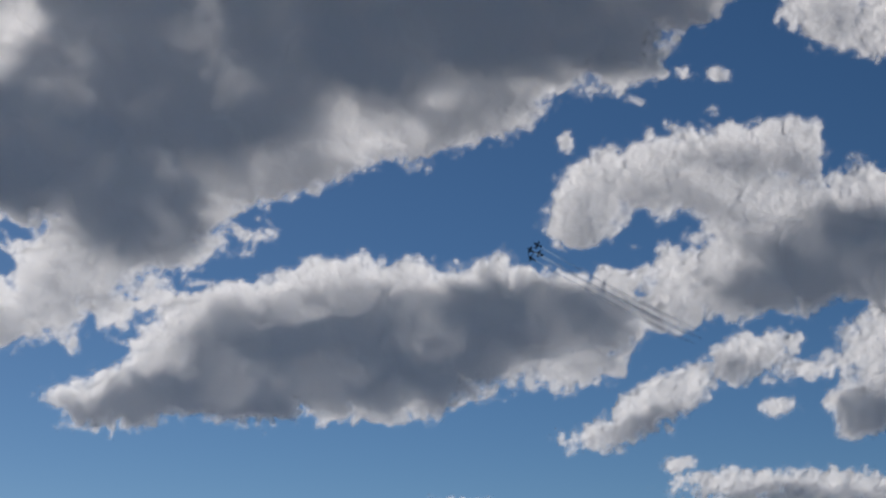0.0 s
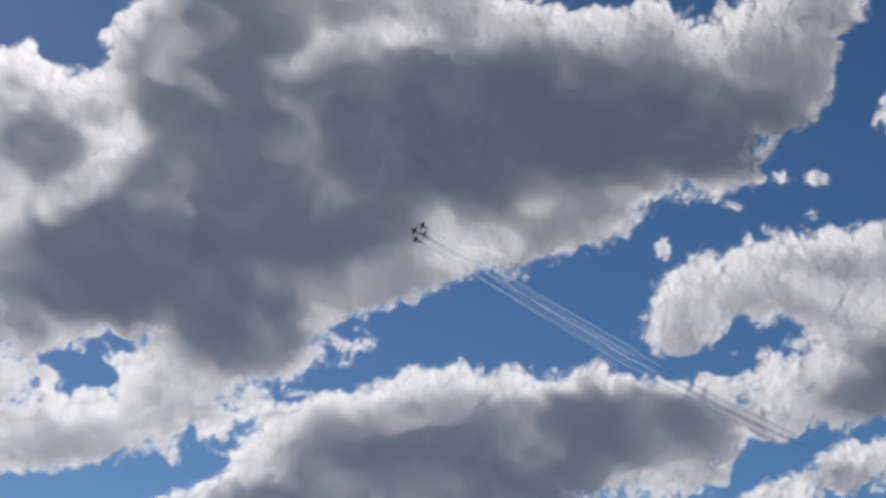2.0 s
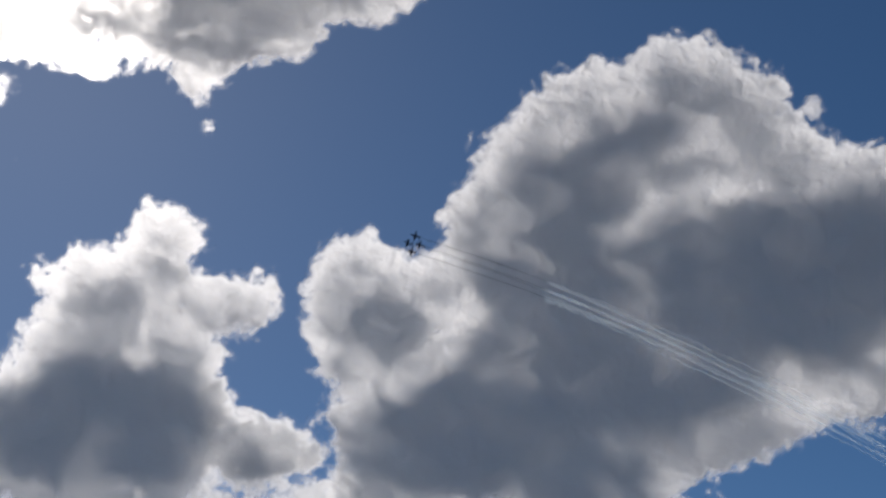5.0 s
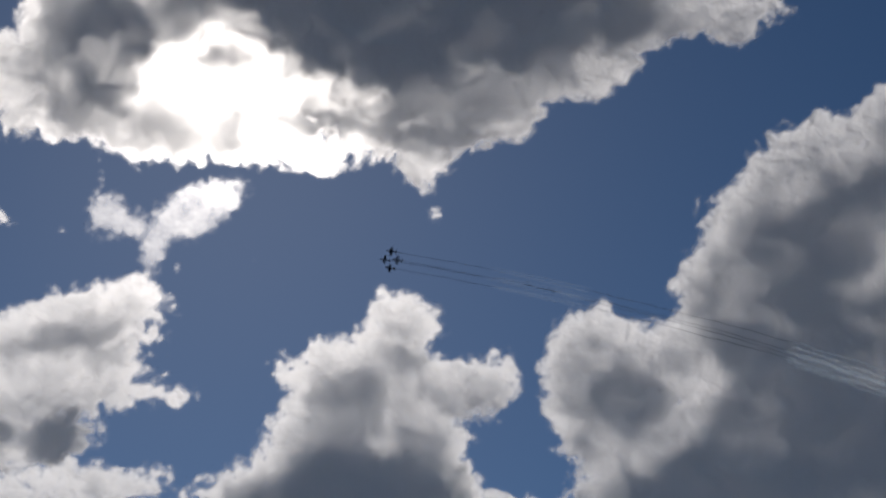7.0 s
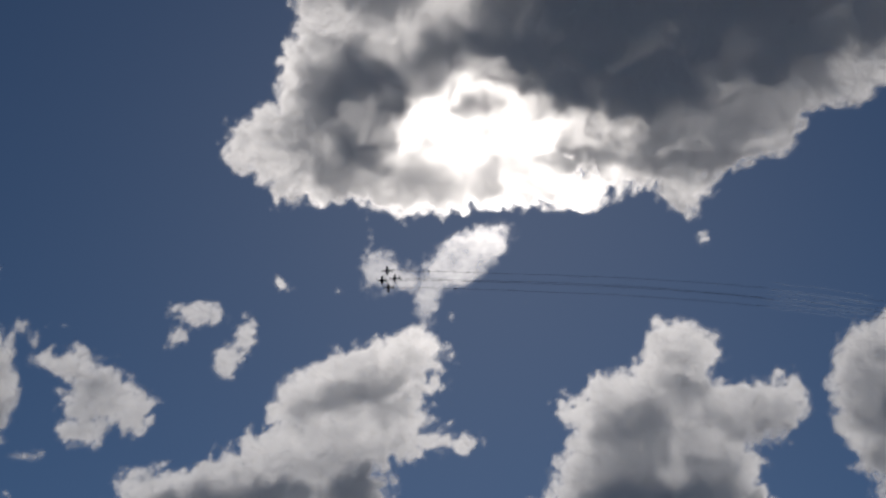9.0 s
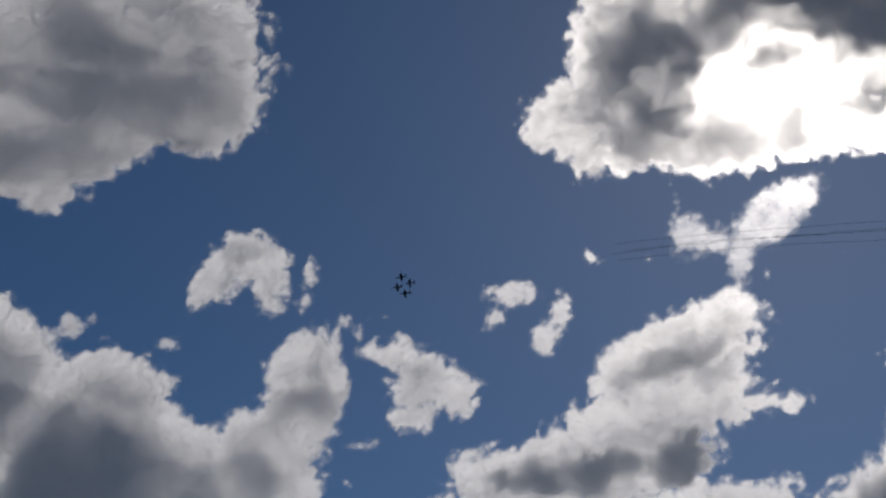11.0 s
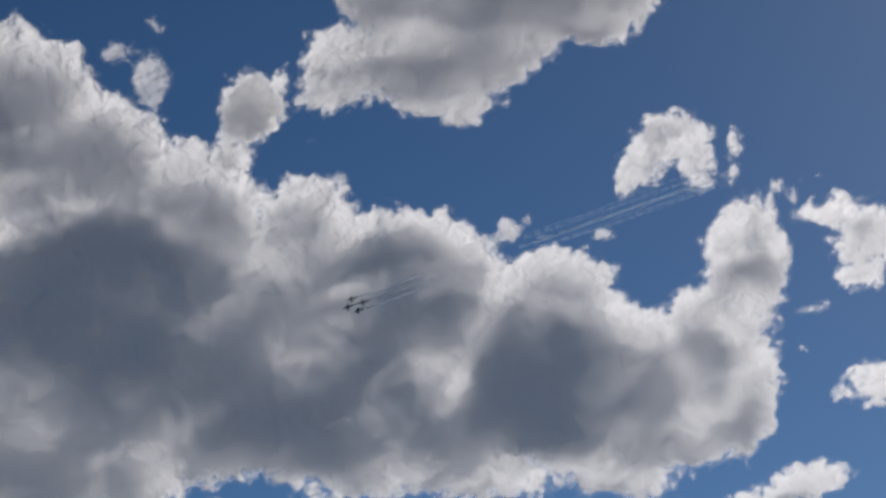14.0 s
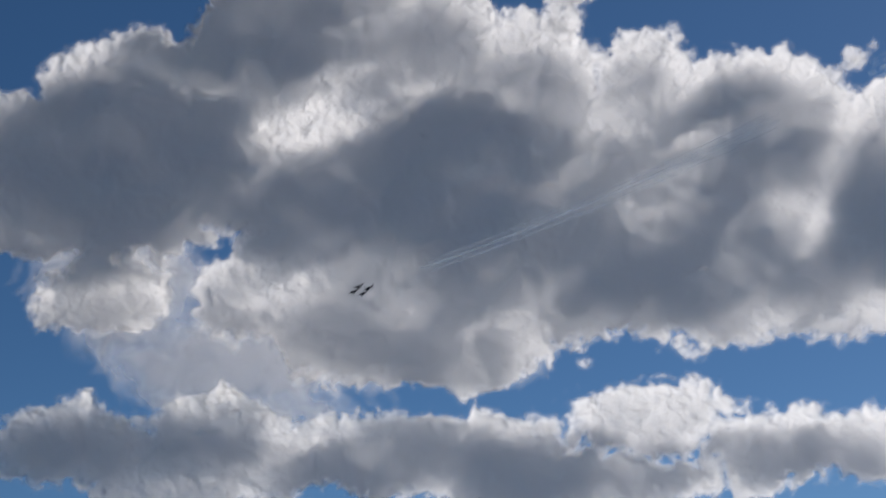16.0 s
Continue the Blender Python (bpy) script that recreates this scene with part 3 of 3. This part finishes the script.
cloud('low broken bank of grey and white cumulus cloud',
    [(-96.7, 11.43, 2.57, 1.71, 11), (-94.46, 11.06, 1.6, 1.42, 0), (-90.98, 11.58, 2.66, 2.15, 0), (-91.99, 10.06, 3.26, 1.22, 0), (-88.68, 10.96, 1.85, 1.64, -1),
     (-85.53, 11.02, 3.11, 1.65, -1), (-82.14, 11.14, 5.18, 1.45, -2), (-74.7, 11.84, 3.65, 1.44, -4), (-72.97, 12.56, 1.21, 0.72, -4), (-69.25, 10.67, 3.12, 1.41, -5),
     (-66.48, 10.46, 1.91, 1.3, -5), (-77.99, 9.75, 9.07, 1.23, -3), (-93.61, 9.96, 2.42, 1.01, 0)],
    [(-85.54, 10.4, 2.69, 1.03, -1, 0.6), (-77.95, 10.36, 5.31, 1.23, -3, 0.7), (-82.13, 11.34, 3.11, 0.83, -2, 0.4), (-92.63, 11.27, 3.67, 1.02, 0, 0.35), (-96.5, 11.43, 1.98, 0.8, 1, 0.3),
     (-69.69, 10.3, 2.93, 0.91, -4, 0.35)])
cloud('low slanting strip of white cloud',
    [(-58.9, 13.24, 1.59, 0.4, 15), (-56.82, 13.88, 1.76, 0.55, 14), (-54.77, 14.38, 1.73, 0.79, 11)],
    [(-56.45, 13.6, 1.56, 0.27, 14, 0.3)])
cloud('thin grey veil of cloud',
    [(-90.45, 14.26, 6.13, 2.25, 1), (-94.45, 15.71, 2.97, 1.82, 3), (-85.63, 14.78, 3.11, 1.45, 0), (-88.71, 12.67, 5.12, 1.22, 1), (-80.91, 14.37, 3.33, 1.45, -1), (-94.5, 17.3, 4.6, 2.2, 2)],
    [], thin=0.9, veil=True)
cloud('tiny faint cloud wisp',
    [(-34.62, 27.08, 0.06, 0.1, 0)],
    [], thin=0.7)
cloud('tiny faint cloud wisp',
    [(-42.41, 27.41, 0.16, 0.15, 4), (-37.77, 26.48, 0.15, 0.15, 2)],
    [], thin=0.6)
cloud('ragged cloud wisps beside the pillar cloud',
    [(-55.0, 25.08, 0.45, 0.31, 4), (-54.33, 24.66, 0.29, 0.41, 4), (-54.18, 20.59, 0.66, 0.22, 3), (-53.63, 20.74, 0.25, 0.16, 3), (-53.88, 25.36, 0.19, 0.15, 4)],
    [], thin=0.35)
cloud('faint ragged cloud wisps',
    [(-61.98, 23.81, 0.51, 0.36, 7), (-61.39, 22.49, 0.18, 0.3, 6), (-62.73, 23.36, 0.27, 0.2, 7)],
    [], thin=0.35)
cloud('faint ragged cloud wisps',
    [(-2.79, 17.76, 0.33, 0.13, 0), (-0.57, 17.79, 0.15, 0.23, -1), (-9.29, 13.47, 0.82, 0.19, 1), (-6.57, 15.43, 0.46, 0.29, 1), (-7.43, 15.31, 0.41, 0.25, 1)],
    [], thin=0.35)
cloud("torn cloud wisps at a cloud's edge",
    [(-1.81, 29.46, 0.45, 0.53, -4), (-2.49, 28.31, 0.29, 0.37, -3), (-3.41, 30.61, 0.49, 0.41, -3), (-1.39, 28.76, 0.16, 0.2, -4), (6.44, 27.25, 0.27, 0.24, -8),
     (5.98, 27.1, 0.35, 0.28, -7)],
    [], thin=0.35)
cloud("torn cloud wisps at a cloud's edge",
    [(-65.8, 23.97, 0.63, 0.42, 0), (-64.86, 24.48, 0.21, 0.17, 0), (-73.87, 27.39, 0.14, 0.14, 4), (-61.41, 22.5, 0.17, 0.33, -1), (-72.3, 23.9, 0.25, 0.17, 3)],
    [], thin=0.35)
cloud('faint ragged cloud wisps',
    [(-72.94, 14.16, 0.73, 0.45, -4), (-77.1, 14.04, 0.41, 0.29, -3), (-71.34, 14.5, 0.24, 0.21, -5), (-65.8, 24.15, 0.5, 0.48, -9), (-65.0, 24.54, 0.19, 0.2, -9)],
    [], thin=0.35)
cloud('faint ragged cloud wisps',
    [(-53.29, 25.39, 0.16, 0.12, -5), (-53.49, 20.62, 0.28, 0.16, -4), (-54.32, 20.55, 0.45, 0.19, -4), (-54.51, 19.2, 0.28, 0.2, -3), (-53.33, 17.54, 0.4, 0.28, -3)],
    [], thin=0.35)
cloud('faint ragged cloud wisps',
    [(-16.12, 29.04, 0.18, 0.44, -9), (-27.11, 29.04, 0.29, 0.46, -3), (-33.84, 23.35, 0.17, 0.17, 0), (-37.78, 22.57, 0.17, 0.17, 2)],
    [], thin=0.35)
cloud('faint ragged cloud wisps',
    [(10.92, 20.78, 0.51, 0.32, -6), (9.45, 20.92, 0.32, 0.24, -5), (10.58, 19.43, 0.27, 0.18, -5), (4.87, 18.67, 0.33, 0.5, -3), (8.86, 19.12, 0.28, 0.2, -5),
     (7.56, 20.04, 0.44, 0.25, -5), (7.25, 14.72, 0.28, 0.2, -3)],
    [], thin=0.35)


# ---- the display team ----
def part(name, bm, mat, parent, label=""):
    mesh = bpy.data.meshes.new(name)
    bmesh.ops.recalc_face_normals(bm, faces=bm.faces)
    bm.to_mesh(mesh)
    bm.free()
    mesh.materials.append(mat)
    for p in mesh.polygons:
        p.use_smooth = True
    ob = new(name, mesh)
    ob.parent = parent
    return tagged(ob, label)


def lathe(rings, sides=20):
    """A body along x; rings of (x, half-width, half-height, middle's height)."""
    bm = bmesh.new()
    loops = []
    for x, w, h, z in rings:
        loops.append([bm.verts.new((x, w * math.cos(2 * math.pi * k / sides), z + h * math.sin(2 * math.pi * k / sides))) for k in range(sides)])
    for a, b in zip(loops, loops[1:]):
        for k in range(sides):
            bm.faces.new((a[k], a[(k + 1) % sides], b[(k + 1) % sides], b[k]))
    bm.faces.new(loops[0][::-1])
    bm.faces.new(loops[-1])
    return bm


def aerofoil(root, tip, thick, upright=False):
    """A tapered surface; root and tip are (nose x, tail x, span, height)."""
    bm = bmesh.new()
    shape = ((0, 0), (0.06, 0.5), (0.3, 1), (0.7, 0.55), (1, 0.06), (0.7, -0.35), (0.3, -0.6), (0.06, -0.4))
    loops = []
    for (nose, tail, span, z), t in ((root, thick), (tip, thick * 0.55)):
        ring = []
        for c, h in shape:
            x, lift = nose + (tail - nose) * c, t * h
            ring.append(bm.verts.new((x, lift, span) if upright else (x, span, z + lift)))
        loops.append(ring)
    n = len(shape)
    for k in range(n):
        bm.faces.new((loops[0][k], loops[0][(k + 1) % n], loops[1][(k + 1) % n], loops[1][k]))
    bm.faces.new(loops[0][::-1])
    bm.faces.new(loops[1])
    return bm


def jet():
    """A straight-winged two-seat jet trainer, 12.1 m long, 9.5 m in span; x ahead, z up."""
    ob = new("jet_aircraft")
    part("fuselage", lathe([(6.3, .03, .03, -.12), (5.9, .22, .2, -.1), (5.0, .42, .42, -.05), (3.6, .64, .74, 0), (2.0, .78, .88, .02), (0.0, .84, .9, .02),
                            (-2.0, .76, .78, .05), (-3.8, .56, .6, .12), (-5.1, .36, .38, .18), (-5.3, .34, .36, .18)]), PAINT, ob)
    part("exhaust", lathe([(-5.25, .30, .30, .18), (-5.55, .26, .26, .18), (-5.56, .2, .2, .18), (-5.2, .18, .18, .18)], 16), METAL, ob, "burnt metal exhaust pipe")
    canopy = part("canopy", lathe([(4.2, .05, .05, .5), (3.7, .36, .38, .62), (2.9, .44, .58, .70), (1.4, .44, .62, .72), (.3, .38, .42, .68), (-.5, .12, .12, .66)], 16), GLASS, ob, "dark glazed canopy")
    part("canopy_frame", lathe([(2.12, .455, .61, .72), (2.0, .455, .61, .72)], 16), TRIM, canopy)
    for side in (-1, 1):
        part("wing", aerofoil((1.75, -1.35, .5 * side, -.45), (.8, -.75, 4.55 * side, -.25), .2), PAINT, ob)
        part("tip_tank", lathe([(1.9, .03, .03, -.25), (1.4, .16, .16, -.25), (.4, .22, .22, -.25), (-.8, .17, .17, -.25), (-1.5, .03, .03, -.25)], 12), TRIM, ob, "grey wing-tip tank").location.y = 4.68 * side
        part("tailplane", aerofoil((-4.1, -5.4, .25 * side, .3), (-4.65, -5.45, 2.2 * side, .34), .1), PAINT, ob)
        part("air_intake", lathe([(1.9, .05, .22, .38), (1.8, .2, .34, .38), (.6, .24, .36, .36), (-1.6, .08, .18, .3)], 12), PAINT, ob).location.y = .62 * side
    part("fin", aerofoil((-3.3, -5.3, .4, 0), (-4.75, -5.7, 2.55, 0), .1, True), PAINT, ob)
    part("rudder", aerofoil((-5.32, -5.75, .5, 0), (-5.72, -6.05, 2.4, 0), .06, True), TRIM, ob)
    return tagged(ob, "dark straight-winged jet trainer flying in diamond formation", "jet aircraft", "four jets in formation")


FLIGHT = [  # seconds, azimuth, elevation of the formation
    (0, 3.37, 14.39),
    (1, -0.70, 16.85),
    (2, -4.78, 19.22),
    (3, -9.07, 21.40),
    (4, -13.63, 23.31),
    (5, -18.49, 24.85),
    (6, -23.62, 26.12),
    (7, -28.99, 26.98),
    (8, -34.59, 27.44),
    (9, -40.34, 27.55),
    (10, -46.28, 27.12),
    (11, -52.52, 26.21),
    (12, -58.77, 24.90),
    (13, -65.22, 23.19),
    (14, -71.80, 21.12),
    (15, -78.53, 18.94),
    (16, -85.41, 16.83),
]


def spline(t, table, column):
    """A smooth value between the whole seconds of a table."""
    i = min(max(int(t), 0), len(table) - 2)
    f = t - i
    p1, p2 = table[i][column], table[i + 1][column]
    p0 = table[i - 1][column] if i else 2 * p1 - p2
    p3 = table[i + 2][column] if i + 2 < len(table) else 2 * p2 - p1
    return p1 + 0.5 * f * (p2 - p0 + f * (2 * p0 - 5 * p1 + 4 * p2 - p3 + f * (3 * (p1 - p2) + p3 - p0)))


def middle(t):
    """Where the bottom jet of the formation flies."""
    far = 1640 + (2.9 if t < 9.5 else 3.36) * (t - 9.5) ** 2
    return Vector(EYE) + heading(spline(t, FLIGHT, 1), spline(t, FLIGHT, 2)) * far


def attitude(t):
    """Flying on along the path, banked into the turn, rolling out at the end."""
    here = middle(t)
    ahead = (middle(t + 0.1) - middle(t - 0.1)).normalized()
    facing = -here - ahead * ahead.dot(-here)
    facing.normalize()
    rise = Vector((0, 0, 1)) - ahead * ahead.z
    rise = (rise - facing * facing.dot(rise)).normalized()
    roll = radians(12 + 11.0 * max(0.0, t - 11))
    up = facing * math.cos(roll) + rise * math.sin(roll)
    left = up.cross(ahead).normalized()
    m = Matrix((ahead, left, ahead.cross(left))).transposed().to_4x4()
    m.translation = here
    return m


PLACES = [(0.0, 0.0, 0.0), (6.8, -7.4, 2.8), (1.0, -17.5, 2.8), (-6.8, -9.9, 0.0)]   # in the formation: ahead, left, up
TIMES = [0.5 * k for k in range(33)]
jets = [jet()]
for spot in PLACES[1:]:
    jets.append(copy_thing(jets[0], pose(0, 0, 0)))


# ---- smoke: short rigid strands that ride in the jet until it sheds them, then hang in the air and drift apart ----
SHED = 1 / FPS                        # seconds between two strands
WHITE = [(0.0, 3.9)]
LATE = [(11.75, 13.0), (13.6, 15.65)]
FAINT = [(5.5, 6.25)]
DARK = [(3.9, 5.5), (6.25, 9.6)]


def strand_mesh(name, radius, mat, seed, half=3.7):
    """A lumpy strand along x with tapered ends."""
    rng = random.Random(seed)
    rings = []
    for k in range(13):
        f = k / 12
        r = radius * min(1, 0.45 + 4.0 * min(f, 1 - f)) * rng.uniform(0.8, 1.0)
        rings.append((half * (1 - 2 * f), r, r * rng.uniform(0.85, 1.0), rng.uniform(-0.04, 0.04)))
    bm = lathe(rings, 8)
    bmesh.ops.recalc_face_normals(bm, faces=bm.faces)
    mesh = bpy.data.meshes.new(name)
    bm.to_mesh(mesh)
    bm.free()
    mesh.materials.append(mat)
    for f in mesh.polygons:
        f.use_smooth = True
    return mesh


WHITE_STRANDS = [strand_mesh("smoke_strand", 0.56, SMOKE, k) for k in range(6)]
LATE_STRANDS = [strand_mesh("smoke_strand", 0.52, LATE_SMOKE, 30 + k, 5.0) for k in range(4)]
FAINT_STRANDS = [strand_mesh("smoke_strand", 0.56, OLD_SMOKE, 10 + k, 4.6) for k in range(4)]
DARK_STRANDS = [strand_mesh("exhaust_strand", 0.55, SOOT, 20 + k, 5.6) for k in range(3)]


def jet_pose(t, spot):
    ahead = 3.5 * float(swell(t, 11.0, 14.5)) if spot[2] else 0.0      # the upper pair draws ahead late in the turn
    return attitude(t) @ Matrix.Translation((spot[0] + ahead, spot[1], spot[2]))


def old_smoke(trail, spot):
    """The smoke that hung behind the jet when the shot began, spread and faint."""
    path = [jet_pose(-0.02 - 0.05 * k, spot) @ Vector((-1, 0, 0)) for k in range(30)]
    rng = random.Random(5)
    bm = bmesh.new()
    loops = []
    for k, p in enumerate(path):
        d = (path[max(k - 1, 0)] - path[min(k + 1, 29)]).normalized()
        side = d.cross(Vector((0, 0, 1))).normalized()
        up = side.cross(d)
        r = (0.9 + 0.09 * k) * rng.uniform(0.75, 1.1) * (1 if k < 24 else (30 - k) / 6)
        loops.append([bm.verts.new(p + (side * math.cos(a) + up * math.sin(a)) * r) for a in (2 * math.pi * j / 8 for j in range(8))])
    for a, b in zip(loops, loops[1:]):
        for j in range(8):
            bm.faces.new((a[j], a[(j + 1) % 8], b[(j + 1) % 8], b[j]))
    bm.faces.new(loops[0])
    bm.faces.new(loops[-1][::-1])
    part("old_smoke", bm, LINGERING, trail, "older spread smoke")


def smoke_trail(spot, seed):
    trail = tagged(new("smoke_trail"), "thin white smoke trail hanging behind a jet", "smoke trail", "smoke trails of the four jets")
    old_smoke(trail, spot)
    rng = random.Random(seed)
    shed = []
    for spans, meshes, name, copies in ((WHITE, WHITE_STRANDS, "smoke_strand", 3), (LATE, LATE_STRANDS, "smoke_strand", 3), (FAINT, FAINT_STRANDS, "smoke_strand", 3), (DARK, DARK_STRANDS, "exhaust_strand", 1)):
        for start, end in spans:
            turn, slip = rng.uniform(0, 2 * math.pi), [rng.uniform(0.3, 1.0) for c in range(copies)]
            for k in range(int((end - start) / SHED)):
                turn += rng.uniform(-0.22, 0.25)
                for c in range(copies):
                    ob = new(name, rng.choice(meshes))
                    ob.parent = trail
                    slip[c] = min(1.2, max(0.1, slip[c] + rng.uniform(-0.14, 0.14)))
                    shed.append((ob, start + k * SHED, turn + 2 * math.pi * c / copies, slip[c] * {id(DARK): 1.0, id(LATE): 2.6}.get(id(spans), 1.8)))
    return trail, spot, shed


trails = [smoke_trail(spot, 11 + k) for k, spot in enumerate(PLACES)]


def ride(thing):
    """The pose of a keyed thing at any time, as its keys glide."""
    keys = thing.animation_data
    curves = {(c.data_path, c.array_index): c for c in keys.action.layers[0].strips[0].channelbag(keys.action_slot).fcurves}

    def at(t):
        place = [curves["location", k].evaluate(frame(t)) for k in range(3)]
        turn = Matrix.Identity(3).to_quaternion()
        turn[:] = ([curves["rotation_quaternion", k].evaluate(frame(t)) for k in range(4)])
        return Matrix.LocRotScale(Vector(place), turn, None)
    return at


def motions():
    for thing, spot in zip(jets, PLACES):
        walk(thing, [(t, jet_pose(t, spot)) for t in TIMES])
    for thing, (trail, spot, shed) in zip(jets, trails):
        at = ride(thing)
        for ob, t0, a, drift in shed:
            rest = at(t0)
            rows = [(t, at(t)) for t in TIMES if t < t0 - 0.55]
            last = rows[-1][0] if rows else -0.1
            fine = [t0 - k / FPS for k in (15, 12, 9, 6, 4, 3, 2, 1)]
            rows += [(t, at(t)) for t in fine if t > last + 0.02 and t > -1e-4]
            far = 0.1 + 0.14 * drift
            puffed = rest @ Matrix.Translation((0, far * math.cos(a), far * math.sin(a)))
            rows += [(t0, rest), (t0 + 1 / FPS, rest), (t0 + 4 / FPS, puffed)]
            gone = drift * (16.5 - t0) * 0.5
            rows.append((16.5, puffed @ Matrix.Translation((-0.2, gone * math.cos(a), gone * math.sin(a)))))
            walk(ob, rows)


motions()
